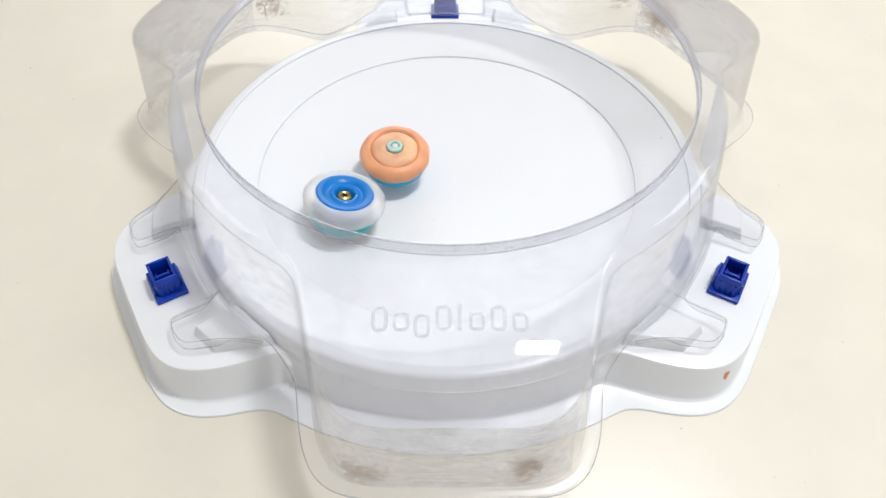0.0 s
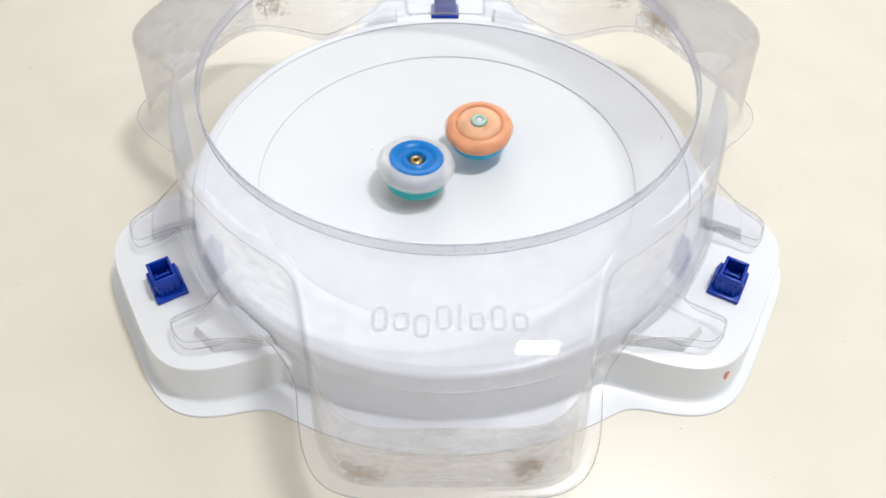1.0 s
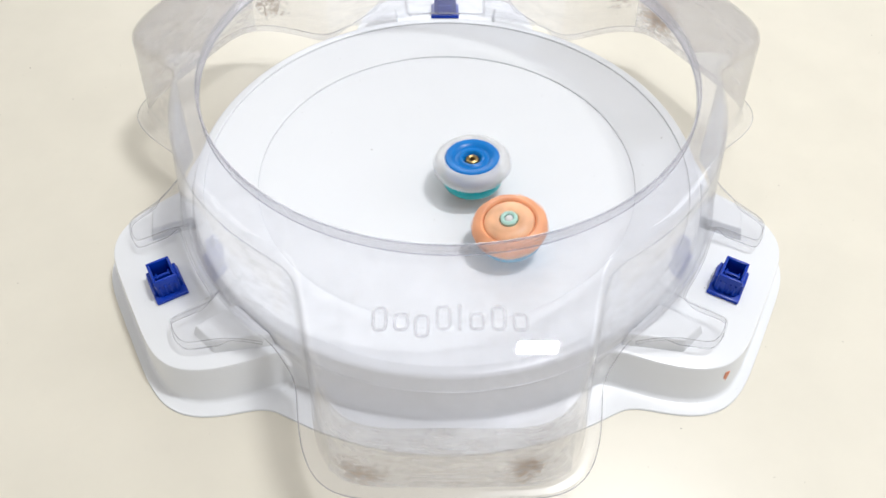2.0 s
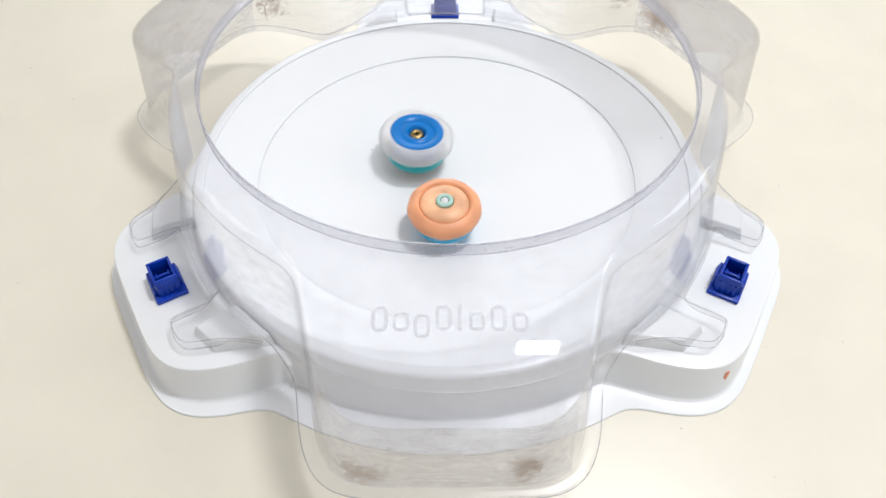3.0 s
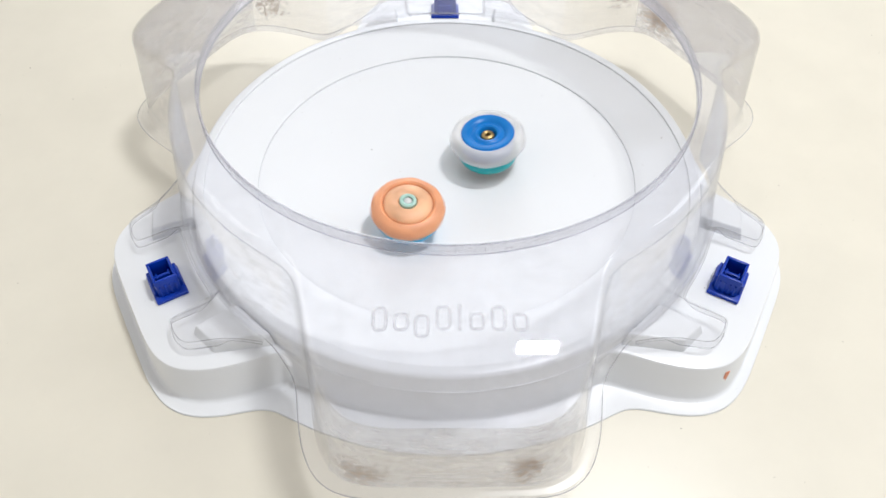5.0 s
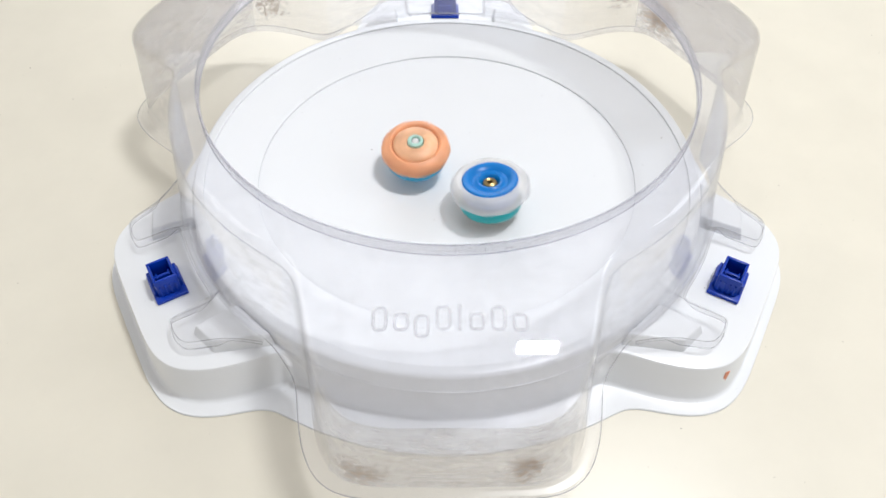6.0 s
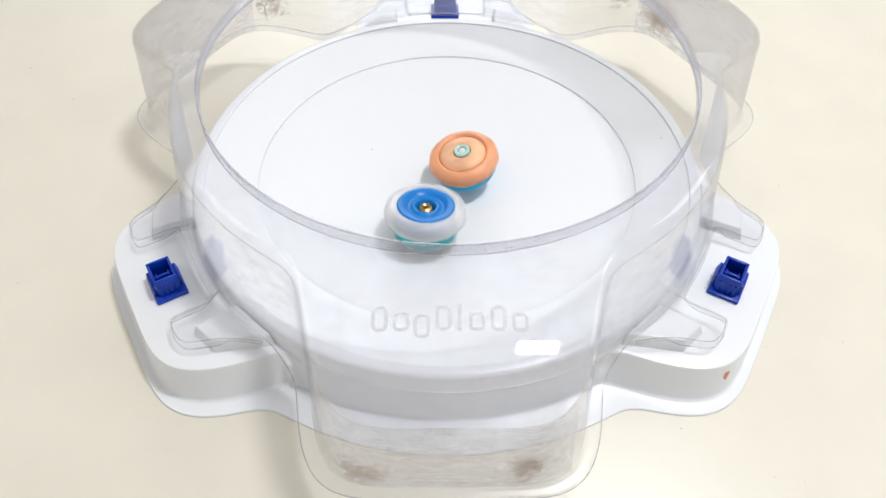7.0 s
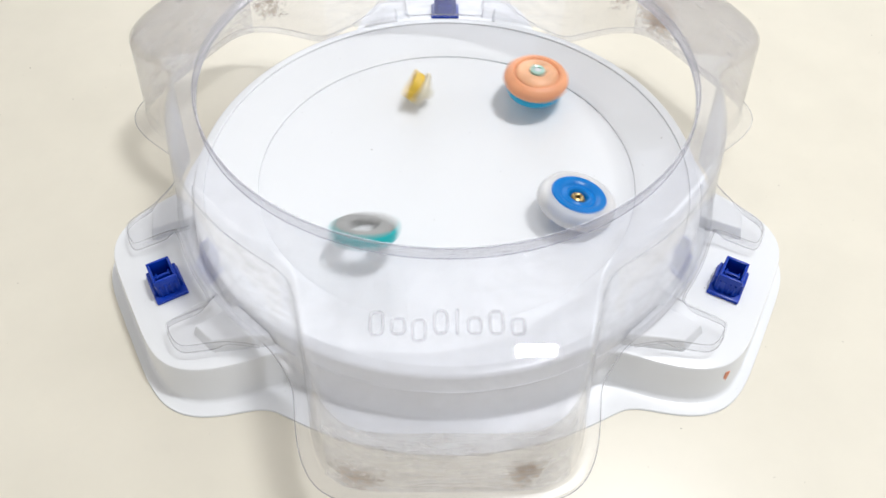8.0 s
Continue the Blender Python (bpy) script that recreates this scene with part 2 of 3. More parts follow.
FLOOR, TABLE = -0.75, -0.003
slab("floor", -2.5, 2.5, -2.5, 2.5, FLOOR - 0.1, FLOOR, M_FLOOR, "plain pale beige room floor under the table")
slab("wall_south", -2.6, 2.6, -2.6, -2.5, FLOOR, 2.1, M_WALL, "plain off-white painted wall")
# the walls' openings and window frames are made up to hold the fill lamps
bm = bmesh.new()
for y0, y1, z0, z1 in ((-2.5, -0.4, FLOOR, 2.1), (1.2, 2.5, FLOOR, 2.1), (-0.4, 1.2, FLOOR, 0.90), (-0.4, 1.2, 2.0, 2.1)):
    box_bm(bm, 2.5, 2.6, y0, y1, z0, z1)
tagged(part("wall_east", bm, M_WALL, None, smooth=False), "plain off-white painted wall with an opening added for a fill lamp", "wall", kind="structure")
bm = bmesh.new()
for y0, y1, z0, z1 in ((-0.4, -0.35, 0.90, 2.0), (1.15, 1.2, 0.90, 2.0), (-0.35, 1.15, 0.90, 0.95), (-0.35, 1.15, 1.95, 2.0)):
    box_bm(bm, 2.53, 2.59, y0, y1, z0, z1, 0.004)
tagged(part("added_window_3", bm, M_WALL, None), "unseen white painted window frame added round a fill lamp", "window", kind="structure")
bm = bmesh.new()
for x0, x1, z0, z1 in ((-2.6, -1.0, FLOOR, 2.1), (0.6, 2.6, FLOOR, 2.1), (-1.0, 0.6, FLOOR, 0.35), (-1.0, 0.6, 1.65, 2.1)):
    box_bm(bm, x0, x1, 2.5, 2.6, z0, z1)
tagged(part("wall_north", bm, M_WALL, None, smooth=False), "plain off-white painted wall with an opening added for a fill lamp", "wall", kind="structure")
bm = bmesh.new()
for x0, x1, z0, z1 in ((-1.0, -0.95, 0.35, 1.65), (0.55, 0.6, 0.35, 1.65), (-0.95, 0.55, 0.35, 0.40), (-0.95, 0.55, 1.60, 1.65)):
    box_bm(bm, x0, x1, 2.53, 2.59, z0, z1, 0.004)
tagged(part("added_window_1", bm, M_WALL, None), "unseen white painted window frame added round a fill lamp", "window", kind="structure")
bm = bmesh.new()
for y0, y1, z0, z1 in ((-2.5, -0.9, FLOOR, 2.1), (0.7, 2.5, FLOOR, 2.1), (-0.9, 0.7, FLOOR, 0.55), (-0.9, 0.7, 1.85, 2.1)):
    box_bm(bm, -2.6, -2.5, y0, y1, z0, z1)
tagged(part("wall_west", bm, M_WALL, None, smooth=False), "plain off-white painted wall with an opening added for a fill lamp", "wall", kind="structure")
bm = bmesh.new()
for y0, y1, z0, z1 in ((-0.9, -0.85, 0.55, 1.85), (0.65, 0.7, 0.55, 1.85), (-0.85, 0.65, 0.55, 0.60), (-0.85, 0.65, 1.80, 1.85)):
    box_bm(bm, -2.59, -2.53, y0, y1, z0, z1, 0.004)
tagged(part("added_window_2", bm, M_WALL, None), "unseen white painted window frame added round a fill lamp", "window", kind="structure")
slab("ceiling", -2.6, 2.6, -2.6, 2.6, 2.1, 2.2, M_WALL, "plain white ceiling above the table")

panel = thing("ceiling_light", "slim white ceiling light above the table", "lamp")
bm = bmesh.new()
box_bm(bm, PANEL[0] - 0.20, PANEL[0] + 0.20, PANEL[1] - 0.13, PANEL[1] + 0.13, PANEL[2] - 0.02, 2.1, 0.004)
part("housing", bm, M_WALL, panel)

table = thing("table", "cream laminate table top with faint dark specks", "table")
bm = bmesh.new()
box_bm(bm, -1.0, 1.0, -0.62, 0.9, TABLE - 0.03, TABLE, 0.003)
part("tabletop", bm, M_TABLE, table)
for lx in (-0.92, 0.92):
    for ly in (-0.54, 0.82):
        bm = bmesh.new()
        box_bm(bm, lx - 0.025, lx + 0.025, ly - 0.025, ly + 0.025, FLOOR, TABLE - 0.03, 0.003)
        part("leg", bm, M_LEG, table)


# ---- the white stadium base ----
SEG = 432


def angles():
    return [2 * math.pi * j / SEG for j in range(SEG)]


def lobe(a, first, end, half, power):
    """Plan radius of the nearest of three rounded lobes, 120 degrees apart, the first at that many degrees."""
    f = (math.degrees(a) - first + 60) % 120 - 60
    f = radians(f)
    return ((abs(math.cos(f)) / end) ** power + (abs(math.sin(f)) / half) ** power) ** (-1 / power)


def join(r1, r2, k=26):
    return (r1 ** k + r2 ** k) ** (1 / k)


def bowl_z(r):
    return 0.017 + 0.014 * (r / 0.131) ** 2


def ring_of(radius, height):
    return [(radius(a) * math.cos(a), radius(a) * math.sin(a), height(a)) for a in angles()]


def flat_ring(r, z):
    return ring_of(lambda a: r, lambda a: z)


def lug(a, grow=0.0):
    return join(0.1747 + grow * 0.7, lobe(a, 90, 0.2250 + grow * 0.78, 0.0812 + grow * 1.3, 5.0), 40)


def foot(a, grow):
    """Plan radius of the thin foot flange that lies on the table."""
    return join(0.1880 + grow, lobe(a, 90, 0.2250 + grow * 0.84, 0.0812 + grow * 1.3, 5.0), 34)


base = thing("stadium_base", "glossy white plastic arena base with a shallow bowl and three lugs", "toy arena")
rings = [flat_ring(max(r, 1e-5), bowl_z(r)) for r in (0, 0.01, 0.03, 0.05, 0.07, 0.09, 0.105, 0.118, 0.126, 0.1302)] + [flat_ring(0.1304, 0.0308)]
verts, faces = grid(rings)
part_mesh("bowl_floor", mesh_of("bowl_floor", verts, faces, M_WHITE), base)
rings = [flat_ring(r, z) for r, z in ((0.1304, 0.0308), (0.1308, 0.0306), (0.1310, 0.0319), (0.1314, 0.0322), (0.140, 0.0337), (0.150, 0.0357), (0.160, 0.0383), (0.1645, 0.0395), (0.1650, 0.0396))]
verts, faces = grid(rings)
part_mesh("bowl_slope", mesh_of("bowl_slope", verts, faces, M_WHITE), base)
LUG_Z = 0.0277
rings = [flat_ring(0.1650, 0.0396), flat_ring(0.1652, 0.0393), flat_ring(0.1653, 0.0405), flat_ring(0.1656, 0.0408), flat_ring(0.1706, 0.0406), flat_ring(0.1722, 0.0398), flat_ring(0.1730, 0.0382),
         flat_ring(0.1738, LUG_Z + 0.001), ring_of(lambda a: min(0.1746, lug(a)), lambda a: LUG_Z),
         ring_of(lambda a: lug(a, -0.002) if lug(a) > 0.178 else 0.1748, lambda a: LUG_Z), ring_of(lambda a: lug(a, -0.0006), lambda a: LUG_Z - 0.0006),
         ring_of(lambda a: lug(a, 0.0002), lambda a: LUG_Z - 0.0022), ring_of(lambda a: lug(a, 0.0026), lambda a: TABLE + 0.0040),
         ring_of(lambda a: lug(a, 0.0036), lambda a: TABLE + 0.0022), ring_of(lambda a: lug(a, 0.0050), lambda a: TABLE + 0.0016),
         ring_of(lambda a: foot(a, 0.0100), lambda a: TABLE + 0.0014), ring_of(lambda a: foot(a, 0.0104), lambda a: TABLE + 0.0008), ring_of(lambda a: foot(a, 0.0104), lambda a: TABLE + 0.0001)]
verts, faces = grid(rings)
part_mesh("rim_shell", mesh_of("rim_shell", verts, faces, M_WHITE), base)


def lug_frame(deg):
    """x runs along the lug's width, y outward."""
    return pose(0, 0, 0, 0, 0, deg - 90)


BLOCK_TOP = ((0.0410, 0.1690), (0.0432, 0.1955), (0.0584, 0.1908), (0.0705, 0.1600))
BLOCK_FOOT = ((0.0385, 0.1690), (0.0412, 0.1985), (0.0606, 0.1925), (0.0740, 0.1590))


def stop_block(side):
    """A low slanting block moulded on the lug, wider at its foot."""
    bm = bmesh.new()
    low = [bm.verts.new((side * x, y, LUG_Z - 0.0008)) for x, y in BLOCK_FOOT]
    high = [bm.verts.new((side * x, y, 0.0362)) for x, y in BLOCK_TOP]
    for k in range(4):
        bm.faces.new((low[k], low[(k + 1) % 4], high[(k + 1) % 4], high[k]))
    bm.faces.new(high)
    bm.faces.new(low[::-1])
    bmesh.ops.bevel(bm, geom=[e for e in bm.edges if e.verts[0] in high or e.verts[1] in high], offset=0.0011, segments=3, affect="EDGES", profile=0.5)
    return bm


for deg in (90, 210, 330):
    for side in (-1, 1):
        part("stop_block", stop_block(side), M_WHITE, base, m=lug_frame(deg))

# a faded orange scuff on the side of one lug
M_SCUFF = plastic("faded_orange_mark", (0.75, 0.30, 0.18), 0.25, 0.6, 300, 0.05)
scuff_at = math.radians(330) - 0.248
bm = bmesh.new()
box_bm(bm, -0.0014, 0.0014, -0.0003, 0.0003, 0.006, 0.021, 0.0002)
part("scuff_mark", bm, M_SCUFF, base, "faded orange scuff", m=pose(lug(scuff_at, 0.0011) * math.cos(scuff_at), lug(scuff_at, 0.0011) * math.sin(scuff_at), 0, 0, 0, 330 - 90 - 42))


# ---- the clear cover ----
def cover_top(a):
    return join(0.1700, lobe(a, 270, 0.2295, 0.0772, 4.7), 18)


def cover_foot(a, grow=0.0):
    return join(0.1790 + grow, lobe(a, 270, 0.2300 + grow, 0.0790 + grow, 6.0), 30)


def top_z(r, a):
    """The crown falls away outwards, and over a pocket to both sides as well."""
    d = max(0.0, r - 0.1545)
    across = min(0.07, r * abs(math.sin(radians((math.degrees(a) - 270 + 60) % 120 - 60))))
    domed = min(1.0, max(0.0, (r - 0.165) / 0.018))
    return 0.1184 - 0.05 * d - 2.2 * d * d - 0.5 * across * across * domed


cover = thing("arena_cover", "scratched clear plastic arena cover with three dusty pockets", "cover")
FIL = 0.009


def shoulder(a, u):
    """The rounded edge between crown and wall: it starts at the crown's own slope."""
    r0 = cover_top(a) - FIL
    first = math.atan(0.05 + 4.4 * max(0.0, r0 - 0.1545))
    f = first + (math.pi / 2 - first) * u
    size = FIL / (1 - math.sin(first))
    return r0 + size * (math.sin(f) - math.sin(first)), top_z(r0, a) - size * (math.cos(first) - math.cos(f))


def crown_rings():
    rings = [flat_ring(0.1502, 0.1260), flat_ring(0.1500, 0.1244), flat_ring(0.1500, 0.1212), flat_ring(0.1501, 0.1196), flat_ring(0.1505, 0.1189), flat_ring(0.1513, 0.11855), flat_ring(0.1526, 0.1185)]
    for u in [k / 14 for k in range(15)]:
        def rad(a, u=u):
            return 0.1545 + (cover_top(a) - FIL - 0.1545) * u
        rings.append(ring_of(rad, lambda a, rad=rad: top_z(rad(a), a)))
    for k in range(1, 10):
        rings.append(ring_of(lambda a, k=k: shoulder(a, k / 9)[0], lambda a, k=k: shoulder(a, k / 9)[1]))
    return rings


def pocket_share(a):
    """1 round a pocket, 0 over a lug, where the cover's foot sits higher."""
    f = abs((math.degrees(a) - 90 + 60) % 120 - 60)
    u = min(1.0, max(0.0, (f - 25.0) / 8.0))
    return u * u * (3 - 2 * u)


def foot_z(a):
    return 0.0402 - 0.0074 * pocket_share(a)


def wall_rings():
    def z_top(a):
        return shoulder(a, 1.0)[1]
    rings = []
    for u in (0.0, 0.2, 0.4, 0.6, 0.8, 0.95):
        rings.append(ring_of(lambda a, u=u: cover_top(a) + (cover_foot(a) - cover_top(a)) * u, lambda a, u=u: z_top(a) + (foot_z(a) - z_top(a)) * u))
    rings += [ring_of(lambda a: cover_foot(a, 0.0004), lambda a: foot_z(a) + 0.0010), ring_of(lambda a: cover_foot(a, 0.0012), lambda a: foot_z(a))]
    return rings


def flange_rings():
    def out(a, share):
        return cover_foot(a, 0.0012 + (0.0006 + 0.0056 * pocket_share(a)) * share)
    return [ring_of(lambda a, k=k: out(a, k), lambda a, k=k: foot_z(a) - 0.0005 * k) for k in (0.0, 0.35, 0.7, 1.0)]


def shell(name, rings, mat, parent, label="", thick=0.0011):
    verts, faces = grid(rings)
    ob = part_mesh(name, mesh_of(name, verts, [f[::-1] for f in faces], mat), parent, label)
    mod = ob.modifiers.new("thickness", "SOLIDIFY")
    mod.thickness, mod.offset = thick, -1
    return ob


crown = crown_rings()
shell("lip", crown[:5], M_LIP, cover, "clear upright lip round the opening")
crown_part = shell("crown", crown[4:], M_CLEAR, cover, "scratched clear sloping top")
# the roofs of the two far pockets take a greyer, cloudier sheet
crown_part.data.materials.append(M_ROOF)
for face in crown_part.data.polygons:
    turn = math.degrees(math.atan2(face.center.y, face.center.x)) % 360
    if math.hypot(face.center.x, face.center.y) > 0.1545 and min(abs(turn - 30), abs(turn - 150)) < 24:
        face.material_index = 1
walls = [crown[-1]] + wall_rings()[1:]
STEP = SEG // 3


def strip(rings, start, count):
    """A stretch of the rings, open at both ends."""
    verts, faces = [], []
    for ring in rings:
        verts += [ring[(start + k) % SEG] for k in range(count + 1)]
    n = count + 1
    for i in range(len(rings) - 1):
        for k in range(count):
            faces.append((i * n + k + 1, i * n + k, (i + 1) * n + k, (i + 1) * n + k + 1))
    return verts, faces


HALF, FACE = round(SEG * 27.5 / 360), round(SEG * 15.5 / 360)
for k in range(3):
    middle = round(SEG * (270 + 120 * k) / 360)
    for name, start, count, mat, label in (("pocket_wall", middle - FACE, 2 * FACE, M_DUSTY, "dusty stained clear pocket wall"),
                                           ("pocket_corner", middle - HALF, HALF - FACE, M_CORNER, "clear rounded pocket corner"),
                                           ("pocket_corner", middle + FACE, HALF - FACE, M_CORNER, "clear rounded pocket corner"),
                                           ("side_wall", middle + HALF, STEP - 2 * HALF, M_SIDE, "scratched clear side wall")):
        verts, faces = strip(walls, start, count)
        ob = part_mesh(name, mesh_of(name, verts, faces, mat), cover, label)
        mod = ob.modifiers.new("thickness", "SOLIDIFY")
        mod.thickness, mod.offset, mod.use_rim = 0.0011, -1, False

flanges = flange_rings()
shell("foot_flange", flanges, M_FOOT, cover, "thin clear flange round the cover's foot", 0.0008)


def bead(name, path, radius, mat, parent, label="", m=None, closed=False):
    """A thin round rod along a path: it draws the line along a sheet's edge."""
    rings, n = [], len(path)
    for i, p in enumerate(path):
        a, b = (path[i - 1], path[(i + 1) % n]) if closed else (path[max(0, i - 1)], path[min(n - 1, i + 1)])
        along = (Vector(b) - Vector(a)).normalized()
        side = along.cross(Vector((0, 0, 1))).normalized()
        up = side.cross(along)
        rings.append([tuple(Vector(p) + radius * (math.cos(f) * side + math.sin(f) * up)) for f in (k * math.pi / 3 for k in range(6))])
    verts, faces = grid(rings, closed)
    return part_mesh(name, mesh_of(name, verts, faces, mat), parent, label, m)


for k in range(3):
    middle, reach = round(SEG * (270 + 120 * k) / 360), round(SEG * 35 / 360)
    bead("greyed_edge", [flanges[-1][(middle + i) % SEG] for i in range(-reach, reach + 1)], 0.00026, M_EDGE, cover, "cut edge of the clear flange, greyed for refraction")

bead("lip_edge", crown[0], 0.0005, M_LIP, cover, "smooth rounded top edge of the lip", closed=True)
bead("lip_edge", flat_ring(0.1503, 0.1188), 0.0004, M_LIP, cover, "thin rod added for the line round the lip's foot", closed=True)

# the cover's clear tray over each lug: a notch round the clip and a wing to each side of it
WING = ((0.0280, 0.1795), (0.0330, 0.1800), (0.0345, 0.1850), (0.0340, 0.2050), (0.0355, 0.2070), (0.0450, 0.2078), (0.0530, 0.2055), (0.0560, 0.2010), (0.0615, 0.1850), (0.0690, 0.1740), (0.0760, 0.1660))
TRAY_Z = 0.0395


def tray_outline():
    half = [(0.181 * math.sin(radians(d)), 0.181 * math.cos(radians(d))) for d in (0, 2.5, 5, 7.5)] + list(WING)
    line = [(-x, y) for x, y in half[:0:-1]] + half
    for _ in range(3):
        cut = [line[0]]
        for (ax, ay), (bx, by) in zip(line, line[1:]):
            cut += [(ax * 0.75 + bx * 0.25, ay * 0.75 + by * 0.25), (ax * 0.25 + bx * 0.75, ay * 0.25 + by * 0.75)]
        line = cut + [line[-1]]
    return line


def lug_tray(m):
    line = tray_outline()
    n, inner, far, skirt = len(line), [], -90.0, []
    for i, (x, y) in enumerate(line):
        far = max(far, math.degrees(math.atan2(x, y)))
        inner.append((0.1770 * math.sin(radians(far)), 0.1770 * math.cos(radians(far)), TRAY_Z + 0.0002))
        (ax, ay), (bx, by) = line[max(0, i - 1)], line[min(n - 1, i + 1)]
        out = Vector((-(by - ay), bx - ax)).normalized()
        deep = 0.0052 if y > 0.188 else 0.0052 * max(0.12, (y - 0.180) / 0.008)
        skirt.append(((x, y, TRAY_Z), (x + out.x * 0.0007, y + out.y * 0.0007, TRAY_Z - 0.0008), (x + out.x * 0.0012, y + out.y * 0.0012, TRAY_Z - deep)))
    rows = [inner] + [[q[k] for q in skirt] for k in range(3)]
    verts, faces = sum(rows, []), []
    for r in range(3):
        faces += [(r * n + i, r * n + i + 1, (r + 1) * n + i + 1, (r + 1) * n + i) for i in range(n - 1)]
    tray = part_mesh("foot_tray", mesh_of("foot_tray", verts, [f[::-1] for f in faces], M_FOOT), cover, "clear raised foot notched round the clip", m)
    mod = tray.modifiers.new("thickness", "SOLIDIFY")
    mod.thickness, mod.offset = 0.0007, -1
    bead("greyed_edge", rows[1], 0.00022, M_EDGE, tray, "edge of the clear foot, greyed for refraction")
    bead("greyed_edge", rows[3], 0.00018, M_EDGE, tray, "edge of the clear foot, greyed for refraction")


for deg in (90, 210, 330):
    lug_tray(lug_frame(deg))

# raised mark on the front of the crown, as plain rounded rings and one bar
for i, (bx, tall, low) in enumerate(((-0.0335, 0.0125, 0), (-0.0235, 0.009, 0), (-0.014, 0.0115, 0.0035), (-0.004, 0.0125, 0), (0.0035, 0.0125, 0), (0.0115, 0.009, 0), (0.0215, 0.0125, 0), (0.0315, 0.009, 0))):
    at = pose(bx, -0.1905, top_z(math.hypot(bx, 0.1905), math.atan2(-0.1905, bx)) + 0.0002, 12.5)
    mid = tall / 2 - low
    if i == 4:
        bm = bmesh.new()
        box_bm(bm, -0.0009, 0.0009, mid - tall / 2, mid + tall / 2, -0.0006, 0.0009, 0.0004)
        part("raised_bar", bm, M_MARK, crown_part, m=at)
        continue
    loop = []
    for q in range(28):
        f = 2 * math.pi * q / 28
        cx, cy = math.cos(f), math.sin(f)
        loop.append((math.copysign(abs(cx) ** 0.6, cx) * 0.0030, mid + math.copysign(abs(cy) ** 0.6, cy) * (tall / 2 - 0.0007), 0.0001))
    bead("raised_ring", loop, 0.0008, M_MARK, crown_part, m=at, closed=True)


# ---- blue socket clips on the lugs ----
def socket_clip():
    clip = thing("socket_clip", "dark blue plastic socket clip standing on a white lug", "clip", "clips on the lugs")
    bm = bmesh.new()
    box_bm(bm, -0.0120, 0.0120, -0.0098, 0.0098, 0, 0.0028, 0.0009)
    part("base_plate", bm, M_BLUE_CLIP, clip)
    for x0, x1, y0, y1 in ((-0.0087, -0.0069, -0.0070, 0.0070), (0.0069, 0.0087, -0.0070, 0.0070), (-0.0069, 0.0069, -0.0070, -0.0053), (-0.0069, 0.0069, 0.0053, 0.0070)):
        bm = bmesh.new()
        box_bm(bm, x0, x1, y0, y1, 0.0028, 0.0168, 0.0006)
        part("socket_wall", bm, M_BLUE_CLIP, clip)
    # a lower shoulder on the two sides across the lug
    for side in (-1, 1):
        bm = bmesh.new()
        box_bm(bm, -0.0062, 0.0062, min(side * 0.0068, side * 0.0090), max(side * 0.0068, side * 0.0090), 0.0026, 0.0118, 0.0006)
        part("shoulder", bm, M_BLUE_CLIP, clip)
    bm = bmesh.new()
    box_bm(bm, -0.0009, 0.0009, -0.0054, 0.0054, 0.0028, 0.0122, 0.0003)
    part("cross_bar", bm, M_BLUE_CLIP, clip)
    for y0 in (-0.0042, 0.0032):
        bm = bmesh.new()
        box_bm(bm, -0.0024, 0.0024, y0, y0 + 0.001, 0.0028, 0.0126, 0.0003)
        part("cross_bar_rib", bm, M_BLUE_CLIP, clip)
    for side in (-1, 1):
        for k in range(4):
            bm = bmesh.new()
            box_bm(bm, side * 0.0088 - 0.0006, side * 0.0088 + 0.0006, -0.0055 + 0.0032 * k, -0.0041 + 0.0032 * k, 0.0026, 0.0120, 0.0003)
            part("rib", bm, M_BLUE_CLIP, clip)
    return clip


first = socket_clip()
first.matrix_basis = lug_frame(90) @ pose(0, 0.2005, LUG_Z)
for deg in (210, 330):
    copy_thing(first, lug_frame(deg) @ pose(0, 0.2005, LUG_Z))


# ---- spinning tops: each turned about its axis, tip at the origin ----
def layer_blue():
    top = thing("spinning_toy", "blue and milky white spinning-top layer with a brass hub", "spinning top")
    lathe("outer_ring", [(0.0180, 0.0326), (0.0203, 0.0339), (0.0228, 0.0337), (0.0250, 0.0320), (0.0265, 0.0290), (0.0266, 0.0255), (0.0245, 0.0222), (0.0180, 0.0208)], M_FROST, top, "cloudy white toothed outer ring", segs=108, closed=True, wobble=lambda a, r, z: 1 + 0.022 * math.cos(9 * a) * (r > 0.022))
    lathe("blue_face", [(0.0052, 0.0300), (0.0070, 0.0325), (0.0085, 0.0328), (0.0098, 0.0318), (0.0118, 0.0318), (0.0134, 0.0332), (0.0155, 0.0338), (0.0178, 0.0338), (0.0190, 0.0328), (0.0189, 0.0215), (0.0052, 0.0215)], M_BLUE, top, "blue grooved face", closed=True)
    hub = lathe("hub", [(0.0016, 0.0265), (0.0018, 0.0312), (0.0030, 0.0320), (0.0044, 0.0311), (0.0048, 0.0292), (0.0048, 0.0230), (0.0016, 0.0230)], M_GOLD, top, "brass hub ring", segs=36, closed=True)
    # near-black plug: the shade inside the hub hole is put in as colour
    lathe("hub_shade_plug", [(0.0, 0.0235), (0.0015, 0.0235), (0.0015, 0.0285), (0.0, 0.0285)], M_DARK, hub, "dark plug for the shade in the hub hole", segs=24)
    return top


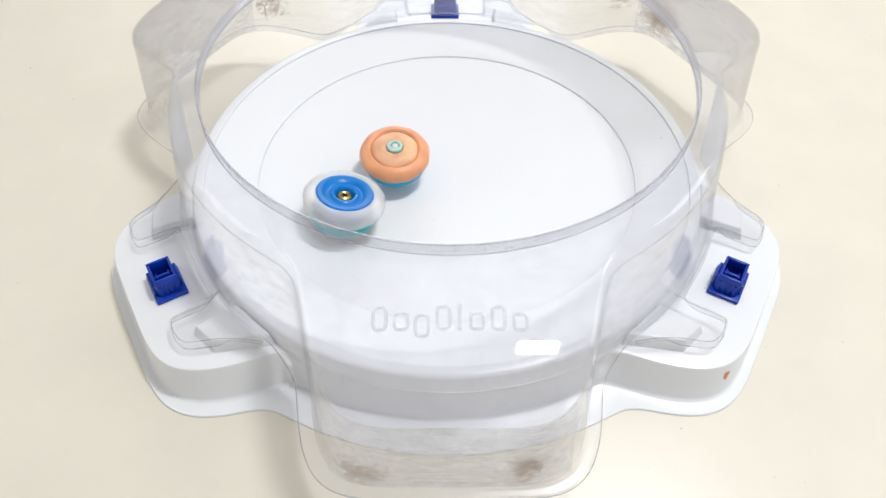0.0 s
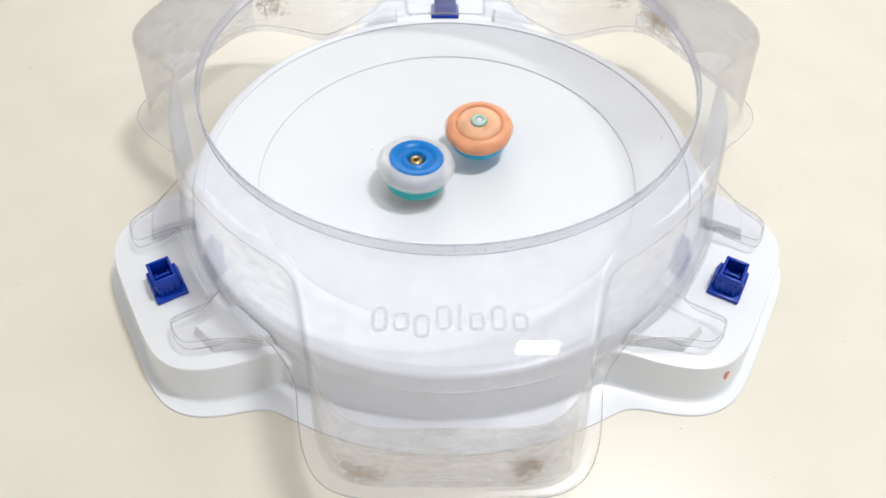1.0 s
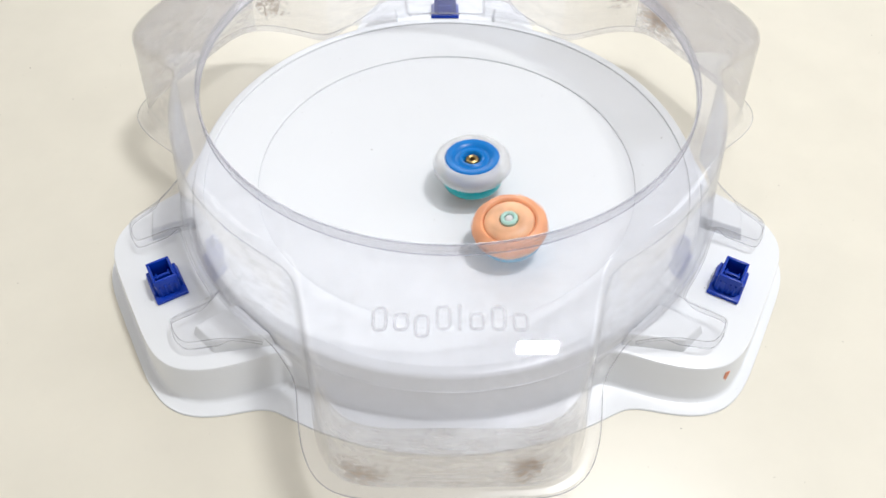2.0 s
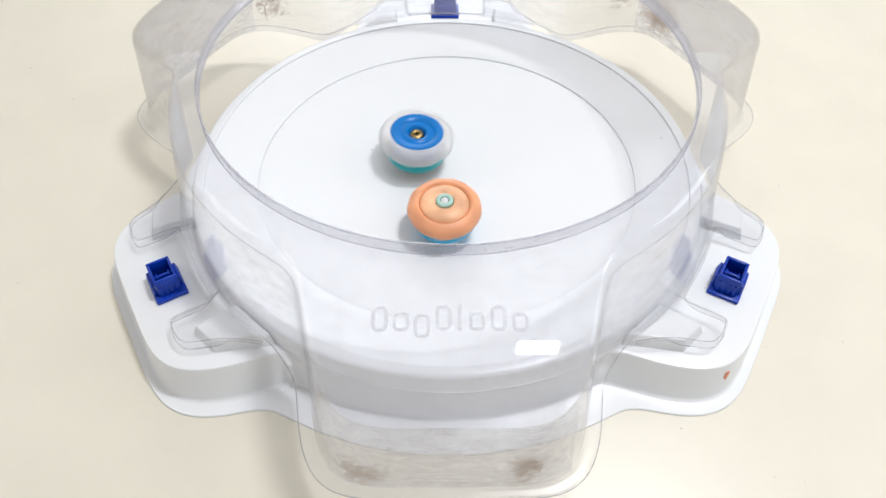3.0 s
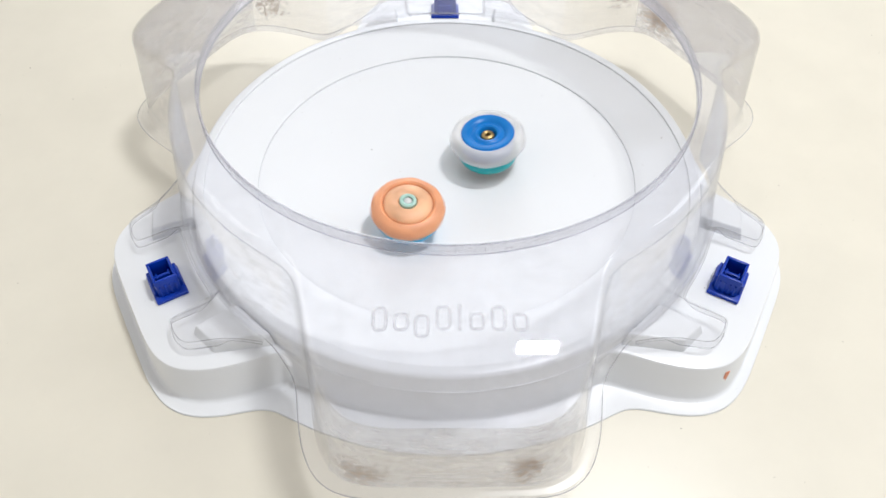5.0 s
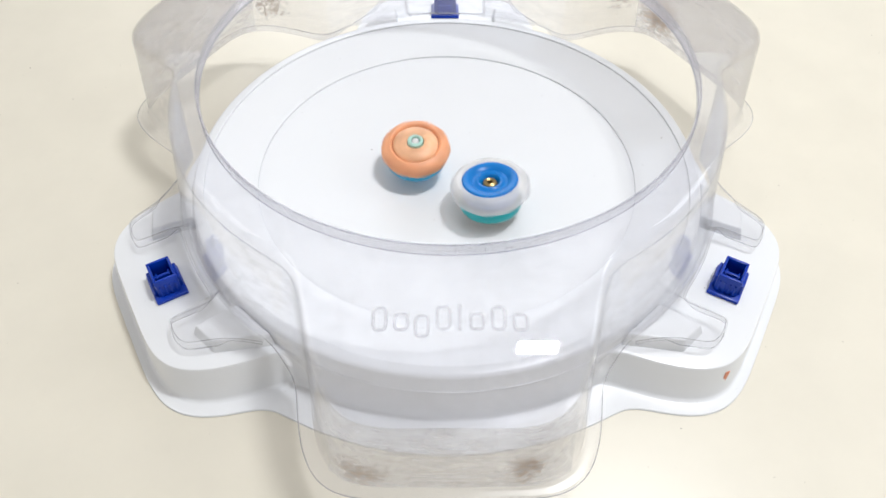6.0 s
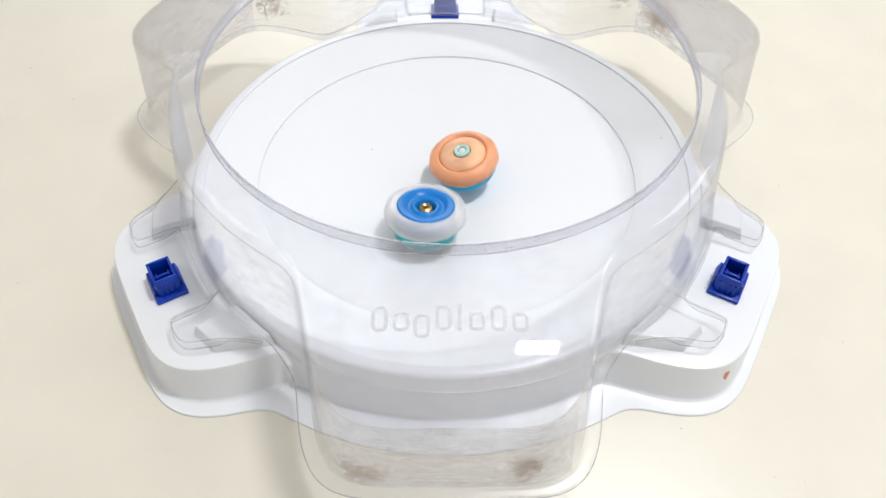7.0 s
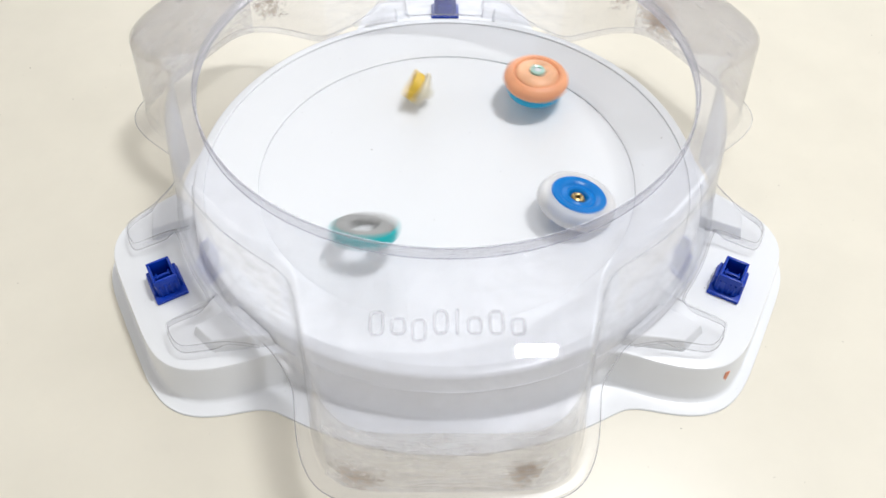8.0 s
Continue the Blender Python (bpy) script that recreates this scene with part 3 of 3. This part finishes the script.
def disc(name, label, colour, edge_label):
    d = thing(name, label, "spinning top")
    lathe("metal_ring", [(0.0088, 0.0150), (0.0086, 0.0192), (0.0092, 0.0202), (0.0104, 0.0206), (0.0140, 0.0207), (0.0180, 0.0206), (0.0193, 0.0198), (0.0197, 0.0186), (0.0197, 0.0152)], M_STEEL, d, "grey cast metal ring", closed=True)
    lathe("edge_ring", [(0.0190, 0.0120), (0.0197, 0.0196), (0.0206, 0.0192), (0.0214, 0.0172), (0.0213, 0.0140), (0.0204, 0.0118)], colour, d, edge_label, closed=True)
    return d


def driver(name, label, body, tip_mat, group=""):
    d = thing(name, label, "spinning top", group)
    lathe("tip", [(0.0, 0.0035), (0.0022, 0.0035), (0.0034, 0.0042), (0.0044, 0.0054), (0.0050, 0.0070)], tip_mat, d, "pale clear tip", segs=36)
    lathe("skirt", [(0.0045, 0.0062), (0.0085, 0.0080), (0.0128, 0.0108), (0.0138, 0.0124), (0.0132, 0.0138), (0.0090, 0.0144)], tip_mat, d, "pale clear skirt", segs=60, wobble=lambda a, r, z: 1 + 0.06 * math.cos(3 * a) * (r > 0.01))
    lathe("stem", [(0.0086, 0.0140), (0.0106, 0.0150), (0.0108, 0.0205), (0.0100, 0.0216), (0.0086, 0.0218), (0.0066, 0.0212), (0.0062, 0.0165), (0.0, 0.0160)], body, d, "amber cup", segs=48, wobble=lambda a, r, z: 1 + 0.05 * math.cos(2 * a) * (r > 0.008))
    for k in range(2):
        bm = bmesh.new()
        box_bm(bm, 0.0090, 0.0128, -0.0032, 0.0032, 0.0190, 0.0222, 0.0007)
        part("locking_tab", bm, body, d, m=pose(0, 0, 0, 0, 0, 180 * k + 30))
    return d


layer_top = layer_blue()
disc_teal = disc("spinning_top_disc", "grey metal disc with a teal rim from the blue spinning top", M_TEAL, "teal plastic rim")
driver_amber = driver("spinning_top_tip", "amber translucent driver tip of the blue spinning top", M_AMBER, M_PALE)

orange_top = thing("spinning_toy", "translucent orange spinning top with a mint hub and cyan disc", "spinning top")
lathe("outer_ring", [(0.0163, 0.0309), (0.0169, 0.0318), (0.0181, 0.0325), (0.0204, 0.0319), (0.0228, 0.0301), (0.0241, 0.0280), (0.0243, 0.0254), (0.0232, 0.0227), (0.0210, 0.0213), (0.0163, 0.0212)], M_ORANGE, orange_top, "orange translucent toothed outer ring", segs=108, closed=True, wobble=lambda a, r, z: 1 + 0.02 * math.cos(9 * a) * (r > 0.0215))
lathe("inner_face", [(0.0055, 0.0320), (0.0062, 0.0338), (0.0080, 0.0345), (0.0110, 0.0341), (0.0140, 0.0330), (0.0154, 0.0319), (0.0162, 0.0309), (0.0163, 0.0220), (0.0055, 0.0220)], M_PEACH, orange_top, "paler peach inner face", closed=True)
hub = lathe("hub", [(0.0026, 0.0330), (0.0030, 0.0352), (0.0042, 0.0358), (0.0054, 0.0350), (0.0056, 0.0320), (0.0026, 0.0320)], M_MINT, orange_top, "pale mint hub ring", segs=36, closed=True)
lathe("hub_core", [(0.0, 0.0325), (0.0025, 0.0325), (0.0025, 0.0346), (0.0018, 0.0352), (0.0, 0.0353)], M_MILKY, hub, "white hub core", segs=24)
lathe("disc", [(0.0088, 0.0140), (0.0190, 0.0140), (0.0205, 0.0150), (0.0214, 0.0170), (0.0212, 0.0195), (0.0200, 0.0210), (0.0088, 0.0212)], M_CYAN, orange_top, "cyan disc rim", closed=True)
lathe("driver_tip", [(0.0, 0.0035), (0.0022, 0.0035), (0.0034, 0.0042), (0.0050, 0.0062), (0.0085, 0.0090), (0.0120, 0.0115), (0.0115, 0.0150)], M_CYAN, orange_top, "cyan driver under the disc", segs=48)


# ---- what moves: hub places in millimetres over the bowl ----
BLUE_PATH = [
    (0, -66, -43), (0.1, -63, -44), (0.2, -52, -41), (0.3, -44, -23), (0.4, -46, 4), (0.5, -63, 24), (0.6, -75, 28), 
    (0.7, -73, 13), (0.8, -59, -5), (0.9, -34, -8), (1, -21, -5), (1.1, -14, 7), (1.2, -18, 22), (1.3, -26, 36), 
    (1.4, -36, 39), (1.5, -38, 25), (1.6, -29, 9), (1.7, -8, 2), (2, 17, -4), (2.3, 45, 5), (2.55, 43, 36), 
    (2.8, 18, 49), (2.9, -7, 36), (3, -21, 21), (3.1, -26, 14), (3.2, -21, 7), (3.3, -15, 26), (3.4, -13, 29), 
    (3.5, -10, 27), (3.6, -7, 22), (3.7, -0, 16), (3.8, 5, 22), (3.9, 11, 24), (4, 13, 29), (4.1, 13, 30), 
    (4.2, 10, 38), (4.3, 4, 39), (4.4, -1, 31), (4.5, -2, 21), (4.6, 3, 19), (4.7, 8, 18), (5.05, 32, 19), 
    (5.3, 50, 4), (5.55, 44, -10), (5.8, 27, -17), (5.9, 27, -20), (6, 28, -27), (6.1, 35, -35), (6.2, 36, -36), 
    (6.3, 33, -34), (6.4, 25, -31), (6.5, 15, -30), (6.6, 1, -37), (6.7, -11, -49), (6.8, -16, -57), (6.9, -16, -58), 
    (7, -14, -51), (7.1, -22, -31), (7.2, -35, -32), (7.25, -29, -23), ]
ORANGE_PATH = [
    (0, -36, 4), (0.1, -30, 7), (0.2, -20, 8), (0.3, -6, 13), (0.4, 8, 18), (0.5, 22, 30), (0.6, 28, 43), 
    (0.7, 29, 50), (0.8, 19, 40), (0.9, 10, 30), (1, 23, 31), (1.1, 29, 33), (1.2, 40, 33), (1.3, 36, 31), 
    (1.4, 33, 22), (1.5, 32, 9), (1.6, 34, -10), (1.7, 39, -26), (2, 38, -66), (2.3, 16, -69), (2.55, 5, -58), 
    (2.8, 4, -49), (2.9, 1, -40), (3, -2, -48), (3.1, -2, -55), (3.2, 2, -54), (3.3, 8, -70), (3.4, 15, -65), 
    (3.5, 22, -59), (3.6, 27, -47), (3.7, 29, -37), (3.8, 30, -33), (3.9, 25, -28), (4, 21, -30), (4.1, 17, -28), 
    (4.2, 12, -35), (4.3, 8, -36), (4.4, 6, -35), (4.5, 3, -36), (4.6, -3, -41), (4.7, -5, -44), (5.05, -29, -48), 
    (5.3, -45, -30), (5.55, -41, -11), (5.8, -31, -1), (5.9, -25, -0), (6, -22, 10), (6.1, -23, 22), (6.2, -20, 24), 
    (6.3, -17, 24), (6.4, -9, 23), (6.5, -2, 19), (6.6, 7, 22), (6.7, 14, 25), (6.8, 14, 17), (6.9, 12, 10), 
    (7, 10, 1), (7.1, 15, 5), (7.2, 19, 7), (7.3, 17, 2), (7.4, 28, 0), (7.5, 30, -3), (7.6, 23, -4), (7.7, 16, -2), 
    (7.8, 59, 40), (7.9, 81, 67), (8, 68, 79), ]

ORANGE_LEAN = [(0, 2, -6), (1.0, -2, -6), (1.4, -8, -5), (1.7, -10, -5), (2.8, 0, -4), (3.5, 0, -3), (4.5, 3, -5), (5.8, 0, -7), (6.5, -2, -8), (6.8, -5, -6), (7.0, -10, -4), (7.3, -9, -4), (7.5, -3, -2), (7.7, 0, 2), (7.8, 4, 6), (7.9, 8, 2), (8, 2, -3)]


def blue_lean():
    """The blue top banks towards the middle of the bowl as it circles."""
    return [(t, -0.15 * x, -0.15 * y + 2) for t, x, y in BLUE_PATH]


BLUE_LEAN = blue_lean()
HUB, SINK = 0.0315, 0.0035


def glide(rows, t):
    """A smooth value through rows of (t, values...) at t."""
    i = max(0, min(len(rows) - 2, sum(1 for r in rows if r[0] <= t) - 1))
    a, b = rows[i], rows[i + 1]
    before, after = rows[max(0, i - 1)], rows[min(len(rows) - 1, i + 2)]
    h = b[0] - a[0]
    u = min(1.0, max(0.0, (t - a[0]) / h))
    out = []
    for k in range(1, len(a)):
        s0 = (b[k] - before[k]) / max(b[0] - before[0], 1e-6) * h
        s1 = (after[k] - a[k]) / max(after[0] - a[0], 1e-6) * h
        out.append((2 * u ** 3 - 3 * u ** 2 + 1) * a[k] + (u ** 3 - 2 * u ** 2 + u) * s0 + (3 * u ** 2 - 2 * u ** 3) * b[k] + (u ** 3 - u ** 2) * s1)
    return out


def standing(path, lean, t, spin):
    """A top that spins on the bowl: its tip touches the bowl, its hub is over the path."""
    x, y = (v / 1000 for v in glide(path, t))
    lx, ly = glide(lean, t)
    axis = Vector((math.tan(radians(lx)), math.tan(radians(ly)), 1)).normalized()
    tip = Vector((x - HUB * axis.x, y - HUB * axis.y, 0))
    tip.z = bowl_z(math.hypot(tip.x, tip.y)) + 0.0002
    turn = axis.to_track_quat("Z", "Y").to_matrix().to_4x4()
    return Matrix.Translation(tip) @ turn @ pose(0, 0, -SINK, 0, 0, spin)


LAYER_FREE = [(7.25, -29, -24, 50, 1, 2), (7.3, -22, -26, 60, 6, 12), (7.4, -39, 4, 78, -10, 20), (7.5, -66, 9, 62, -8, 18), (7.6, -83, 53, 52, -22, 12), (7.7, -47, 29, 46, -17, -4), (7.8, 9, -21, 44, -3, -34), (7.9, 80, -47, 48, 12, -18), (8.0, 87, -37, 45, 10, 6)]
DISC_FREE = [(7.25, -29, -24, 34, 1, 2), (7.3, -21, -26, 41, 5, 10), (7.4, -31, -26, 50, -12, 8), (7.5, -53, -25, 45, -20, -20), (7.6, -50, -35, 40, 4, -28), (7.7, -12, -50, 42, 20, -16), (7.8, -68, -102, 60, 24, -32), (7.9, -81, -112, 62, 30, 10), (8.0, -52, -71, 50, 3, 27)]
DRIVER_FREE = [(7.2, -34, -37, 26, 0, 0), (7.25, -57, -52, 30, 20, 20), (7.3, -75, -49, 35, 30, 10), (7.4, -118, -42, 45, 40, 0), (7.5, -119, -42, 45, 20, -30), (7.6, -95, -26, 32, 40, -40), (7.7, -85, 30, 36, 0, -25), (7.8, -76, 85, 40, 60, -20), (7.9, -51, 94, 40, 40, 20), (8.0, -19, 82, 36, -60, 10)]


def flying(rows, height, t, spin):
    """A loose piece: its middle, that far up its axis, goes along the rows."""
    x, y, z, lx, ly = glide(rows, t)
    axis = Vector((math.sin(radians(lx)), math.sin(radians(ly)), math.cos(radians(max(abs(lx), abs(ly)))))).normalized()
    turn = axis.to_track_quat("Z", "Y").to_matrix().to_4x4()
    return Matrix.Translation(Vector((x, y, z)) / 1000) @ turn @ pose(0, 0, -height, 0, 0, spin)


def motions():
    times = [i / 30 for i in range(241)]
    walk(orange_top, [(t, standing(ORANGE_PATH, ORANGE_LEAN, t, -70 * i)) for i, t in enumerate(times)])
    for piece, rows, height, slower in ((layer_top, LAYER_FREE, 0.034, 30), (disc_teal, DISC_FREE, 0.018, 24), (driver_amber, DRIVER_FREE, 0.012, 36)):
        keys = []
        for i, t in enumerate(times):
            if t <= rows[0][0]:
                keys.append((t, standing(BLUE_PATH, BLUE_LEAN, t, 70 * i)))
                last = 70 * i
            else:
                last += slower
                keys.append((t, flying(rows, height, t, last)))
        walk(piece, keys)
    still, knocked = pose(0, 0, 0), pose(-0.0012, -0.0026, 0.0004)
    walk(cover, [(0.0, still), (7.8, still), (7.87, knocked), (8.0, knocked)])


motions()
